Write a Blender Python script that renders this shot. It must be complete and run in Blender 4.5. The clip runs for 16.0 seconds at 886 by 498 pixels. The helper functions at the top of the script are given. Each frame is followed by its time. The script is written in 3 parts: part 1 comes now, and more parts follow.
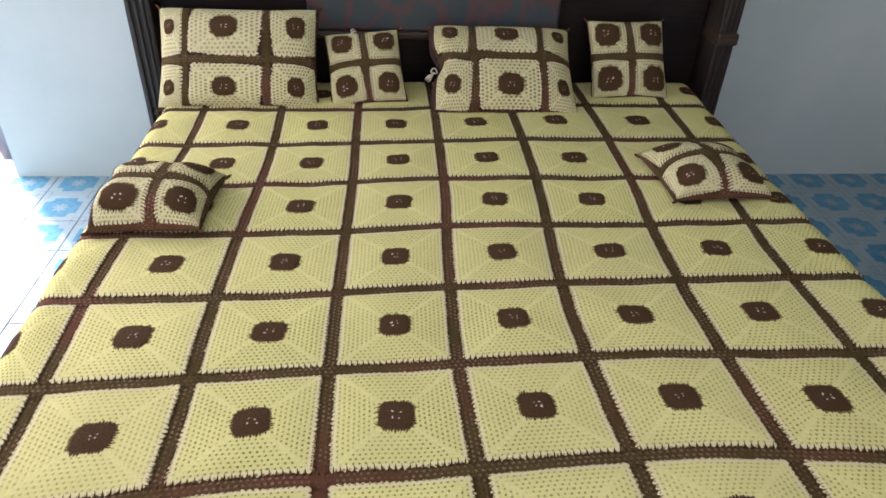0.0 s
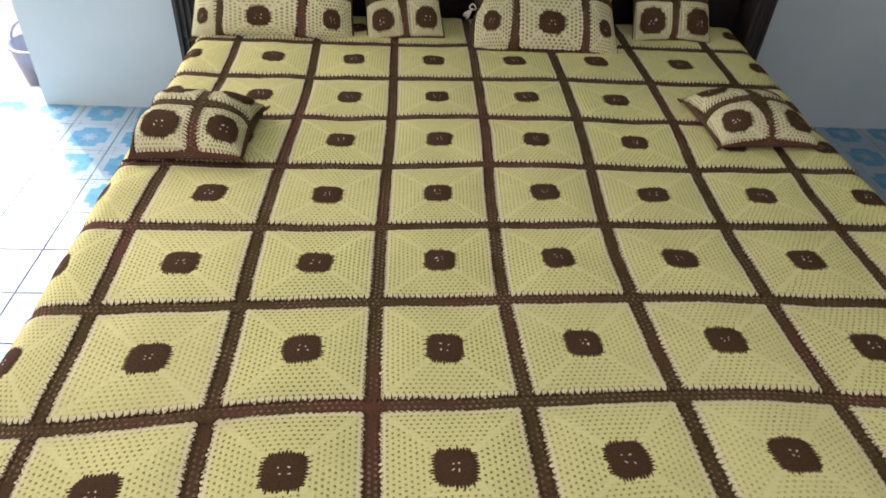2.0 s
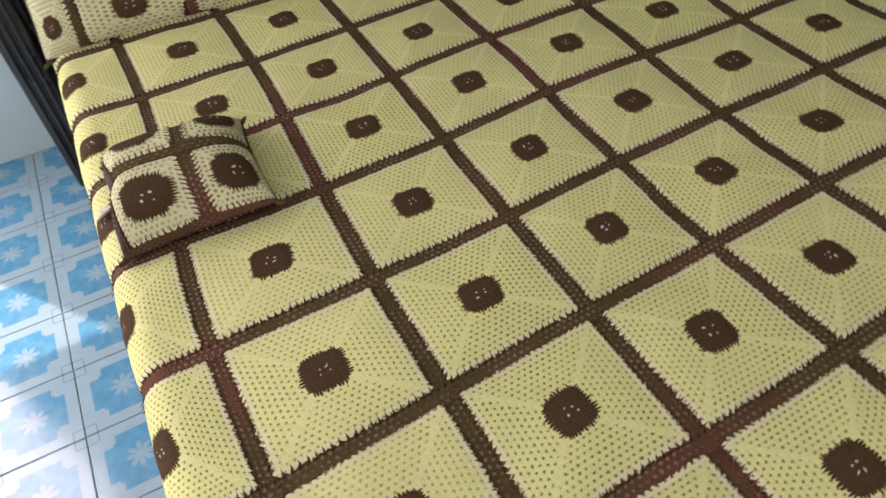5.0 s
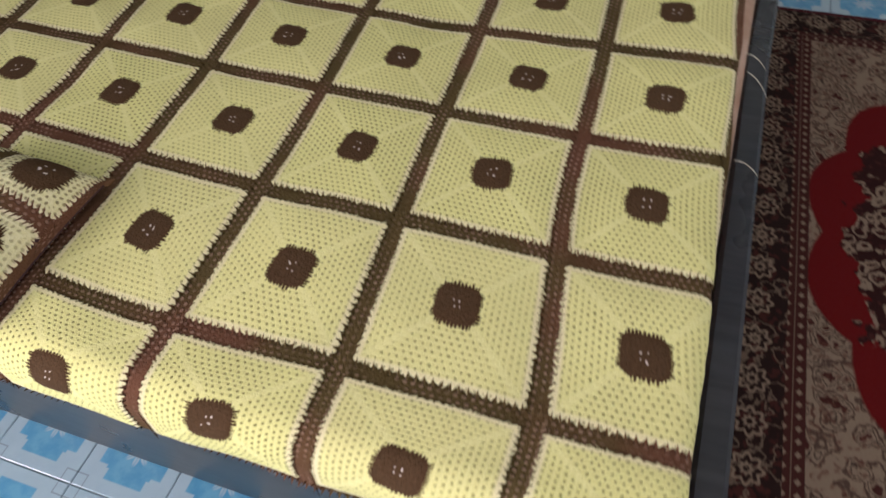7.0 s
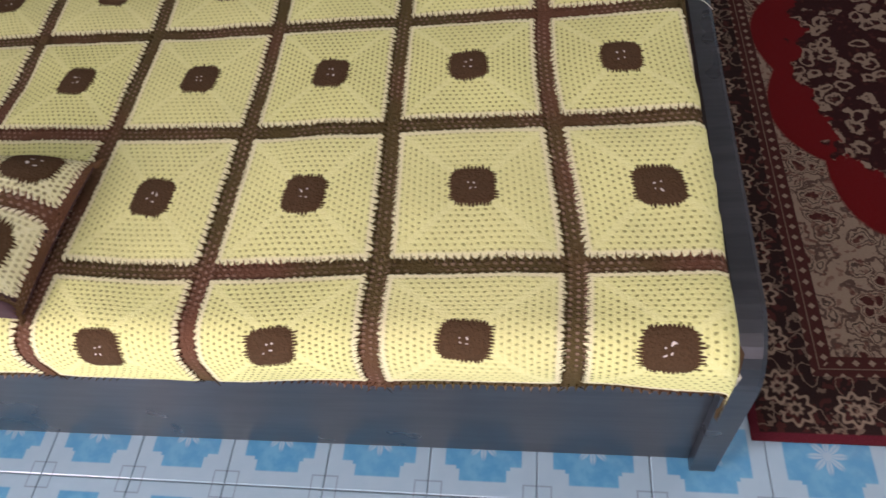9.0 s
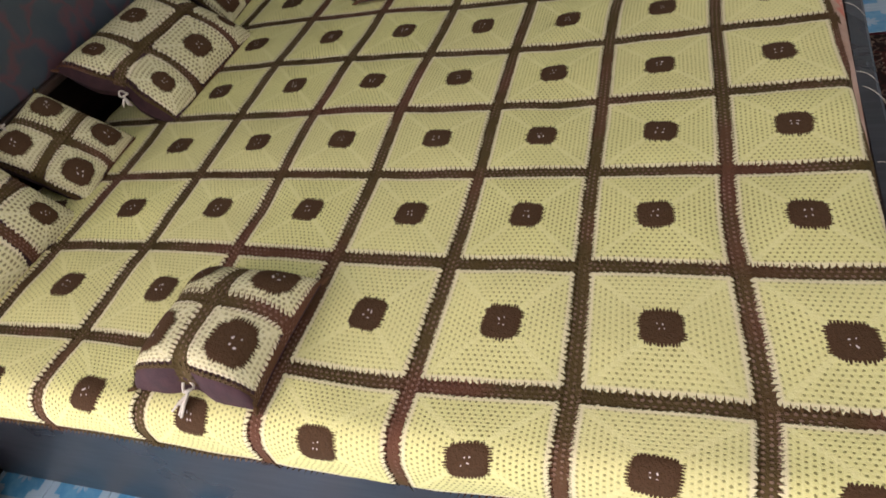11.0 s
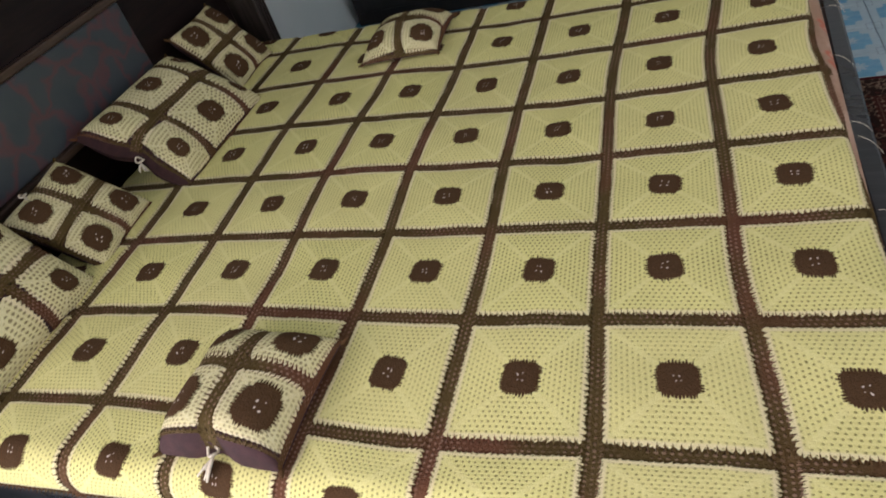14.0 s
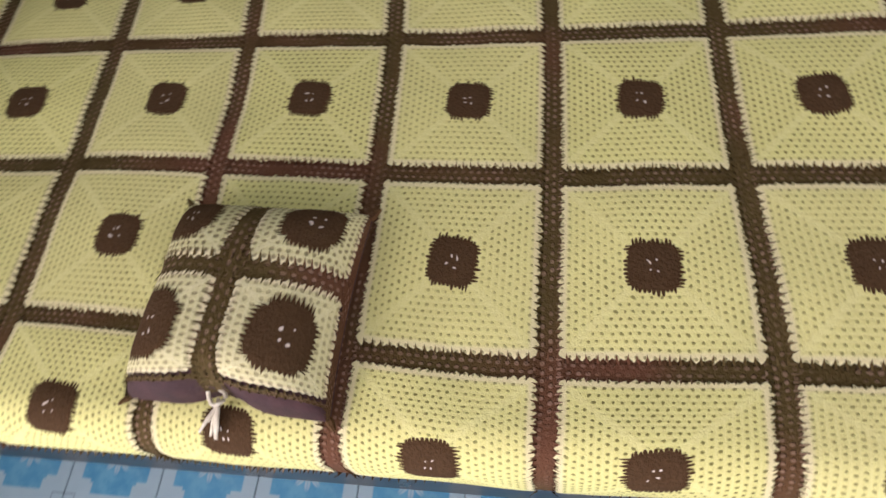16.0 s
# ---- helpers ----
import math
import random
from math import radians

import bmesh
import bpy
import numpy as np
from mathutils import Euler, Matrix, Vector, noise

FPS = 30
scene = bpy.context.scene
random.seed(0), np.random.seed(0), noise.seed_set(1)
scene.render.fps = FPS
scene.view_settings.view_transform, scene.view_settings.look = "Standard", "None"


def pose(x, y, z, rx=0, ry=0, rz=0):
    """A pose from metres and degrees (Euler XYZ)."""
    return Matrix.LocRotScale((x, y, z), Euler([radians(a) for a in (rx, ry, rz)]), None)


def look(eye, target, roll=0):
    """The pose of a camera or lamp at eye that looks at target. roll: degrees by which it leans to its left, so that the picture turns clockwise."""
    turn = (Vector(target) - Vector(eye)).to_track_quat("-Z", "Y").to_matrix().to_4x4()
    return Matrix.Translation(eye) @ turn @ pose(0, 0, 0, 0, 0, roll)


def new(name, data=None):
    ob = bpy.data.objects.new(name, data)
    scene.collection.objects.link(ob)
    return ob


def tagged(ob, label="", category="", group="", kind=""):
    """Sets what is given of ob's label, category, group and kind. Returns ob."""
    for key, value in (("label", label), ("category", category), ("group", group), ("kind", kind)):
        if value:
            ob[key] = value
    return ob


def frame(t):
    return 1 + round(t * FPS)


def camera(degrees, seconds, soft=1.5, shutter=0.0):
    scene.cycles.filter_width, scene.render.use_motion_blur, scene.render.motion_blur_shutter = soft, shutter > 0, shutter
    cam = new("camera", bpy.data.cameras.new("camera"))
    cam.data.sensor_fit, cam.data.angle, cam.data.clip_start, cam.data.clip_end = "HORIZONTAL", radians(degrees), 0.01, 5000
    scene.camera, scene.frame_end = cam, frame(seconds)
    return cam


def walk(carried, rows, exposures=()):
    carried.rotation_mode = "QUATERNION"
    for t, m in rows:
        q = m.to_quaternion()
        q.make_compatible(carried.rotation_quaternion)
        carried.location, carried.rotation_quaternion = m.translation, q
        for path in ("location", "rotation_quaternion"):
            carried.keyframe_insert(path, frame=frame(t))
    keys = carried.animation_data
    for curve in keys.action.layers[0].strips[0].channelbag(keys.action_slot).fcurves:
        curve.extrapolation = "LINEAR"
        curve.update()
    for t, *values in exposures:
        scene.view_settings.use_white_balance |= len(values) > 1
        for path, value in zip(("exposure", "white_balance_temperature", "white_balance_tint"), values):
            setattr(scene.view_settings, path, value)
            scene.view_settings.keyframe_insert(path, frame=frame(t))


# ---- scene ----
cam = camera(66.1, 16.0, soft=1.5, shutter=0.5)
# seconds, stops, kelvin, tint
EXPOSURES = [(0.0, 0.44, 6950, 34), (2.0, 0.22, 7100, 34), (3.5, 0.10, 6900, 32), (6.0, 0.07, 7050, 31), (9.0, 0.14, 7000, 39), (10.2, 0.10, 7050, 39), (13.0, 0.06, 7150, 32), (16.0, 0.01, 7250, 35)]
PATH = [
    (0, (-0.149, -2.072, 1.366), (0.019, -0.431, 0.235), 2.6),
    (0.5, (-0.158, -2.086, 1.36), (-0.001, -0.463, 0.202), 2.8),
    (1, (-0.165, -2.092, 1.357), (-0.03, -0.487, 0.17), 3.0),
    (1.5, (-0.183, -2.097, 1.354), (-0.096, -0.501, 0.151), 3.1),
    (2, (-0.221, -2.076, 1.34), (-0.078, -0.524, 0.086), 4.2),
    (2.5, (-0.34, -2.015, 1.319), (0.011, -0.547, 0.007), 2.2),
    (3, (-0.439, -1.961, 1.3), (-0.003, -0.527, -0.025), 6.5),
    (3.5, (-0.504, -1.866, 1.298), (-0.176, -0.395, -0.017), 2.6),
    (3.7, (-0.529, -1.821, 1.285), (-0.177, -0.369, -0.045), 1.7),
    (6, (-0.84, -1.546, 1.259), (-0.037, -0.558, -0.284), -5.0),
    (6.2, (-0.885, -1.531, 1.236), (-0.013, -0.613, -0.313), -4.6),
    (6.5, (-0.938, -1.51, 1.238), (0.085, -0.759, -0.307), -5.6),
    (7, (-1.061, -1.499, 1.236), (0.087, -1.031, -0.334), -4.5),
    (7.5, (-1.105, -1.522, 1.216), (0.021, -1.08, -0.376), -7.4),
    (8, (-1.134, -1.537, 1.209), (-0.023, -1.092, -0.393), -9.4),
    (8.5, (-1.157, -1.497, 1.202), (-0.074, -1.16, -0.446), -13.7),
    (9, (-1.179, -1.442, 1.204), (-0.078, -1.102, -0.431), -14.7),
    (9.5, (-1.193, -1.411, 1.226), (-0.037, -0.905, -0.326), -16.9),
    (10, (-1.217, -1.389, 1.251), (-0.01, -0.771, -0.219), -17.1),
    (10.2, (-1.227, -1.38, 1.263), (-0.003, -0.717, -0.173), -17.6),
    (12.3, (-1.247, -1.385, 1.34), (0.156, -0.715, 0.083), -19.4),
    (12.5, (-1.246, -1.385, 1.341), (0.163, -0.718, 0.089), -19.5),
    (13, (-1.246, -1.38, 1.349), (0.187, -0.729, 0.115), -18.9),
    (13.5, (-1.249, -1.381, 1.352), (0.192, -0.712, 0.137), -19.7),
    (14, (-1.253, -1.371, 1.349), (0.141, -0.652, 0.108), -19.8),
    (14.5, (-1.207, -1.326, 1.31), (0.07, -0.609, -0.053), -20.1),
    (15, (-1.089, -1.189, 1.255), (0.001, -0.551, -0.296), -19.4),
    (15.5, (-1.013, -1.087, 1.231), (-0.078, -0.498, -0.437), -20.1),
    (16, (-0.978, -1.002, 1.217), (-0.05, -0.63, -0.515), -18.2),
]
walk(cam, [(t, look(eye, target, roll)) for t, eye, target, roll in PATH], EXPOSURES)

# ---- light ----
world = bpy.data.worlds.new("sky")
scene.world = world
world.use_nodes = True
wn = world.node_tree.nodes
wl = world.node_tree.links
sky = wn.new("ShaderNodeTexSky")
sky.sky_type = "NISHITA"
sky.sun_disc = False
sky.sun_elevation = radians(59)
sky.sun_rotation = radians(-35)
wl.new(sky.outputs[0], wn["Background"].inputs[0])
wn["Background"].inputs[1].default_value = 0.15

sun = new("sun", bpy.data.lights.new("sun", "SUN"))
sun.data.energy, sun.data.angle, sun.data.color = 3.2, radians(0.6), (1.0, 0.96, 0.9)
sun.matrix_world = look((-3.45, 2.8, 5.7), (-1.62, 0.4, 0.6))


def opening_lamp(name, eye, target, width, height, watts, colour):
    """An area lamp that shines in by an opening of that size."""
    ob = new(name, bpy.data.lights.new(name, "AREA"))
    ob.data.shape, ob.data.size, ob.data.size_y = "RECTANGLE", width, height
    ob.data.energy, ob.data.color = watts, colour
    ob.matrix_world = look(eye, target)
    return ob


opening_lamp("door_skylight", (-2.1, 0.60, 1.15), (-2.0, -1.0, 0.9), 0.9, 1.9, 58, (0.95, 0.97, 1.0))
opening_lamp("window_skylight", (-2.93, -1.5, 1.55), (0.0, -1.3, 0.5), 1.7, 1.3, 22, (1.0, 0.98, 0.97))
# added fill to brighten the back wall's right side; no known source there
opening_lamp("south_fill", (0.3, -3.58, 1.6), (0.4, 0.0, 0.9), 1.7, 1.2, 11, (1.0, 0.96, 0.90))


# ---- materials ----
class Graph:
    """A node material written as short sums."""

    def __init__(self, name, rough=0.6, metal=0.0):
        self.mat = bpy.data.materials.new(name)
        self.mat.use_nodes = True
        self.nt = self.mat.node_tree
        self.bsdf = self.nt.nodes["Principled BSDF"]
        self.bsdf.inputs["Roughness"].default_value = rough
        self.bsdf.inputs["Metallic"].default_value = metal

    def matt(self):
        self.bsdf.inputs["Specular IOR Level"].default_value = 0.08
        return self

    def put(self, socket, value):
        if hasattr(value, "is_output"):
            self.nt.links.new(value, socket)
        else:
            socket.default_value = value

    def m(self, op, a, b=0.0, c=0.0, clamp=False):
        n = self.nt.nodes.new("ShaderNodeMath")
        n.operation, n.use_clamp = op, clamp
        for i, v in enumerate((a, b, c)):
            self.put(n.inputs[i], v)
        return n.outputs[0]

    def step(self, value, low, high):
        n = self.nt.nodes.new("ShaderNodeMapRange")
        n.interpolation_type = "SMOOTHSTEP"
        self.put(n.inputs[0], value)
        n.inputs[1].default_value, n.inputs[2].default_value = low, high
        return n.outputs[0]

    def mix(self, f, a, b):
        n = self.nt.nodes.new("ShaderNodeMix")
        n.data_type = "RGBA"
        self.put(n.inputs[0], f)
        for s, v in ((n.inputs[6], a), (n.inputs[7], b)):
            self.put(s, (*v, 1) if isinstance(v, tuple) else v)
        return n.outputs[2]

    def coords(self, kind="Object"):
        n = self.nt.nodes.new("ShaderNodeTexCoord")
        return n.outputs[kind]

    def xyz(self, vec):
        n = self.nt.nodes.new("ShaderNodeSeparateXYZ")
        self.put(n.inputs[0], vec)
        return n.outputs

    def join(self, x, y, z=0.0):
        n = self.nt.nodes.new("ShaderNodeCombineXYZ")
        for i, v in enumerate((x, y, z)):
            self.put(n.inputs[i], v)
        return n.outputs[0]

    def noise(self, vec, scale, detail=4.0, rough=0.55):
        n = self.nt.nodes.new("ShaderNodeTexNoise")
        self.put(n.inputs["Vector"], vec)
        n.inputs["Scale"].default_value, n.inputs["Detail"].default_value = scale, detail
        n.inputs["Roughness"].default_value = rough
        return n.outputs[0]

    def voronoi(self, vec, scale, feature="F1"):
        n = self.nt.nodes.new("ShaderNodeTexVoronoi")
        n.feature = feature
        self.put(n.inputs["Vector"], vec)
        n.inputs["Scale"].default_value = scale
        return n.outputs[0]

    def random(self):
        return self.nt.nodes.new("ShaderNodeObjectInfo").outputs["Random"]

    def colour(self, value):
        self.put(self.bsdf.inputs["Base Color"], (*value, 1) if isinstance(value, tuple) else value)
        return self

    def rough(self, value):
        self.put(self.bsdf.inputs["Roughness"], value)
        return self

    def bump(self, height, strength=0.5, distance=0.003):
        n = self.nt.nodes.new("ShaderNodeBump")
        n.inputs["Strength"].default_value, n.inputs["Distance"].default_value = strength, distance
        self.put(n.inputs["Height"], height)
        self.nt.links.new(n.outputs[0], self.bsdf.inputs["Normal"])
        return self


def crochet(name, light, hollow, rings, stitches, tall, wide):
    """Crochet worked in square rounds: rows of small eyelets, mitred along the diagonals."""
    g = Graph(name, 0.9).matt()
    x, y, _ = g.xyz(g.coords("UV"))
    ax, ay = g.m("ABSOLUTE", x), g.m("ABSOLUTE", y)
    place = g.coords()
    drift = g.m("MULTIPLY_ADD", g.noise(place, 11.0, 2.0), 0.05, -0.025)
    ring = g.m("MULTIPLY", g.m("ADD", g.m("MAXIMUM", ax, ay), drift), rings)
    side = g.m("GREATER_THAN", ax, ay)
    along = g.m("ADD", g.m("MULTIPLY", y, side), g.m("MULTIPLY", x, g.m("SUBTRACT", 1.0, side)))
    row = g.m("FLOOR", ring)
    wob = g.m("MULTIPLY_ADD", g.noise(place, 75.0, 2.0), 0.75, -0.375)
    fr = g.m("SUBTRACT", g.m("FRACT", g.m("ADD", ring, g.m("MULTIPLY", wob, 0.5))), 0.5)
    shift = g.m("MULTIPLY", g.m("MODULO", g.m("ADD", row, 40.0), 2.0), 0.5)
    fw = g.m("SUBTRACT", g.m("FRACT", g.m("ADD", g.m("MULTIPLY_ADD", along, stitches, 50.0), g.m("ADD", shift, wob))), 0.5)
    d = g.m("ADD", g.m("POWER", g.m("DIVIDE", fr, tall), 2.0), g.m("POWER", g.m("DIVIDE", fw, wide), 2.0))
    size = g.m("MULTIPLY_ADD", g.noise(place, 130.0, 1.0), 1.3, 0.45)
    eyelet = g.m("SUBTRACT", 1.0, g.step(g.m("DIVIDE", d, size), 0.10, 1.0))
    mitre = g.step(g.m("ABSOLUTE", g.m("SUBTRACT", ax, ay)), 0.03, 0.085)
    open_work = g.m("MULTIPLY_ADD", g.step(g.noise(place, 9.0, 2.0), 0.32, 0.64), 0.5, g.m("MULTIPLY", g.random(), 0.5))
    eyelet = g.m("MULTIPLY", eyelet, g.m("MULTIPLY", mitre, g.m("MULTIPLY_ADD", open_work, 0.60, 0.40)))
    ridge = g.m("COSINE", g.m("MULTIPLY", ring, 2 * math.pi))
    tone = g.noise(place, 5.0, 3.0)
    base = g.mix(g.step(tone, 0.3, 0.7), tuple(0.88 * c for c in light), light)
    base = g.mix(g.m("MULTIPLY", g.random(), 0.35), base, (light[0] * 0.92, light[1] * 0.97, light[2] * 0.80))
    yarn = g.noise(place, 420.0, 2.0)
    base = g.mix(g.m("MULTIPLY", g.step(yarn, 0.45, 0.75), 0.28), base, tuple(0.70 * c for c in light))
    base = g.mix(g.m("MULTIPLY", g.m("SUBTRACT", 1.0, mitre), 0.20), base, (min(1.0, light[0] * 1.08), min(1.0, light[1] * 1.10), light[2] * 1.35))
    pale = g.m("MULTIPLY", g.step(ridge, 0.2, 1.0), 0.20)
    base = g.mix(pale, base, (min(1.0, light[0] * 1.08), min(1.0, light[1] * 1.10), light[2] * 1.35))
    rim = g.m("MULTIPLY", g.step(g.m("ADD", g.m("MAXIMUM", ax, ay), drift), 0.90, 0.97), 0.60)
    base = g.mix(rim, base, (0.82, 0.73, 0.50))
    g.colour(g.mix(g.m("MULTIPLY", eyelet, 0.86), base, hollow))
    height = g.m("ADD", g.m("MULTIPLY", eyelet, -1.0), g.m("ADD", g.m("MULTIPLY", yarn, 0.4), g.m("MULTIPLY", ridge, 0.05)))
    g.bump(height, 0.6, 0.003)
    return g.mat


YELLOW = crochet("yellow_crochet", (0.76, 0.73, 0.31), (0.13, 0.12, 0.03), 12.5, 10.5, 0.27, 0.215)
CREAM = crochet("cream_crochet", (0.73, 0.69, 0.39), (0.11, 0.07, 0.03), 7.0, 6.5, 0.38, 0.31)


def brown_patch(name):
    g = Graph(name, 0.95).matt()
    x, y, _ = g.xyz(g.coords("UV"))
    own = g.m("MULTIPLY", g.random(), 37.0)
    near = g.join(g.m("ADD", x, own), y, own)
    px = g.m("ADD", x, g.m("MULTIPLY_ADD", g.noise(near, 1.6, 1.0), 0.7, -0.35))
    py = g.m("ADD", y, g.m("MULTIPLY_ADD", g.noise(g.join(own, g.m("ADD", x, own), y), 1.6, 1.0), 0.7, -0.30))
    dx = g.m("SUBTRACT", g.m("ABSOLUTE", px), 0.20)
    dy = g.m("SUBTRACT", g.m("ABSOLUTE", py), 0.17)
    r = g.m("SQRT", g.m("ADD", g.m("MULTIPLY", dx, dx), g.m("MULTIPLY", dy, dy)))
    pin = g.m("SUBTRACT", 1.0, g.step(r, 0.035, 0.075))
    n = g.noise(g.coords(), 260.0, 3.0)
    base = g.mix(n, (0.050, 0.028, 0.013), (0.106, 0.059, 0.030))
    g.colour(g.mix(pin, base, (0.70, 0.62, 0.55)))
    g.bump(n, 0.6, 0.003)
    return g.mat


PATCH = brown_patch("brown_crochet_patch")


def brown_net(name):
    g = Graph(name, 0.95).matt()
    x, y, _ = g.xyz(g.coords("UV"))
    row = g.m("FLOOR", g.m("DIVIDE", x, 0.0085))
    fx = g.m("SUBTRACT", g.m("FRACT", g.m("DIVIDE", x, 0.0085)), 0.5)
    fy = g.m("SUBTRACT", g.m("FRACT", g.m("ADD", g.m("DIVIDE", y, 0.0105), g.m("MULTIPLY", row, 0.5))), 0.5)
    d = g.m("SQRT", g.m("ADD", g.m("MULTIPLY", fx, fx), g.m("MULTIPLY", fy, fy)))
    gap = g.m("SUBTRACT", 1.0, g.step(g.m("DIVIDE", d, g.m("MULTIPLY_ADD", g.noise(g.coords(), 150.0, 1.0), 1.2, 0.4)), 0.16, 0.36))
    gap = g.m("MULTIPLY", gap, g.step(g.noise(g.coords(), 14.0, 2.0), 0.36, 0.62))
    n = g.noise(g.coords(), 240.0, 3.0)
    big = g.noise(g.coords(), 3.0, 2.0)
    base = g.mix(n, (0.059, 0.041, 0.014), (0.121, 0.085, 0.034))
    base = g.mix(g.step(big, 0.45, 0.66), base, (0.135, 0.060, 0.034))
    g.colour(g.mix(g.m("MULTIPLY", gap, 0.45), base, (0.42, 0.27, 0.20)))
    g.bump(g.m("SUBTRACT", n, gap), 0.7, 0.003)
    return g.mat


NET = brown_net("brown_crochet_net")


def plain(name, low, high, scale=20.0, rough=0.6, bump=0.2, distance=0.002, metal=0.0):
    g = Graph(name, rough, metal)
    n = g.noise(g.coords(), scale, 5.0)
    g.colour(g.mix(g.step(n, 0.3, 0.7), low, high))
    g.bump(g.noise(g.coords(), scale * 6, 3.0), bump, distance)
    return g.mat


FABRIC = plain("brown_cotton", (0.034, 0.012, 0.013), (0.056, 0.020, 0.021), 40.0, 0.85, 0.3)
YARN = plain("white_yarn", (0.56, 0.52, 0.40), (0.72, 0.67, 0.54), 200.0, 0.95, 0.4)


def wood(name, low, high, rough, axis=0, scale=6.0):
    g = Graph(name, rough)
    c = list(g.xyz(g.coords())[:3])
    c[axis] = g.m("MULTIPLY", c[axis], 0.08)
    v = g.join(*c)
    grain = g.noise(v, scale * 12, 6.0, 0.65)
    g.colour(g.mix(g.step(grain, 0.35, 0.7), low, high))
    smear = g.noise(g.coords(), 4.0, 3.0)
    g.rough(g.m("MULTIPLY_ADD", smear, 0.2, rough - 0.1))
    g.bump(grain, 0.12, 0.001)
    return g.mat


DARK_WOOD = wood("dark_polished_wood", (0.007, 0.004, 0.004), (0.016, 0.009, 0.008), 0.42)
DARK_WOOD.node_tree.nodes["Principled BSDF"].inputs["Specular IOR Level"].default_value = 0.25
RAIL_WOOD = wood("grey_brown_polished_wood", (0.018, 0.020, 0.023), (0.036, 0.038, 0.042), 0.30, 1)
POST_WOOD = wood("weathered_brown_wood", (0.022, 0.017, 0.014), (0.055, 0.044, 0.037), 0.30, 2)
GOLD_WOOD = wood("worn_golden_moulding", (0.036, 0.022, 0.015), (0.075, 0.048, 0.032), 0.36)
BLACK_STEEL = wood("black_lacquer", (0.008, 0.007, 0.007), (0.018, 0.015, 0.015), 0.30, 2)


def plaster(name, low, high):
    g = Graph(name, 0.75)
    n = g.noise(g.coords(), 2.2, 5.0)
    g.colour(g.mix(g.step(n, 0.3, 0.7), low, high))
    g.bump(g.noise(g.coords(), 70.0, 5.0), 0.15, 0.002)
    return g.mat


WALL = plaster("pale_blue_distemper", (0.60, 0.72, 0.70), (0.68, 0.78, 0.76))
WHITE = plaster("white_distemper", (0.70, 0.72, 0.72), (0.80, 0.81, 0.81))
YARD = plaster("pale_concrete", (0.50, 0.49, 0.46), (0.65, 0.64, 0.61))


def sheet_print(name):
    g = Graph(name, 0.85)
    c = g.coords()
    n = g.noise(c, 9.0, 4.0)
    v = g.voronoi(c, 16.0)
    base = g.mix(g.step(n, 0.4, 0.6), (0.36, 0.22, 0.14), (0.46, 0.31, 0.22))
    base = g.mix(g.m("SUBTRACT", 1.0, g.step(v, 0.18, 0.36)), base, (0.48, 0.14, 0.08))
    base = g.mix(g.m("SUBTRACT", 1.0, g.step(v, 0.05, 0.14)), base, (0.52, 0.33, 0.24))
    g.colour(base)
    g.bump(g.noise(c, 24.0, 4.0), 0.6, 0.008)
    return g.mat


SHEET = sheet_print("peach_flowered_cotton")


def painted_panel(name):
    """Dark blue-grey padded panel with wandering red stems."""
    g = Graph(name, 0.45)
    c = g.coords()
    x, y, z = g.xyz(c)
    wob = g.noise(c, 7.0, 3.0)
    a = g.m("ADD", g.m("MULTIPLY", x, 7.0), g.m("ADD", g.m("MULTIPLY", z, 3.0), g.m("MULTIPLY", wob, 2.2)))
    b = g.m("ADD", g.m("MULTIPLY", z, 8.0), g.m("ADD", g.m("MULTIPLY", x, -2.6), g.m("MULTIPLY", wob, 2.6)))
    la = g.m("ABSOLUTE", g.m("SUBTRACT", g.m("FRACT", a), 0.5))
    lb = g.m("ABSOLUTE", g.m("SUBTRACT", g.m("FRACT", b), 0.5))
    line = g.m("SUBTRACT", 1.0, g.step(g.m("MINIMUM", la, lb), 0.0, 0.20))
    base = g.mix(g.noise(c, 12.0, 4.0), (0.024, 0.044, 0.054), (0.060, 0.076, 0.082))
    g.colour(g.mix(g.m("MULTIPLY", line, 0.42), base, (0.19, 0.035, 0.035)))
    return g.mat


PANEL = painted_panel("blue_grey_panel_red_stems")


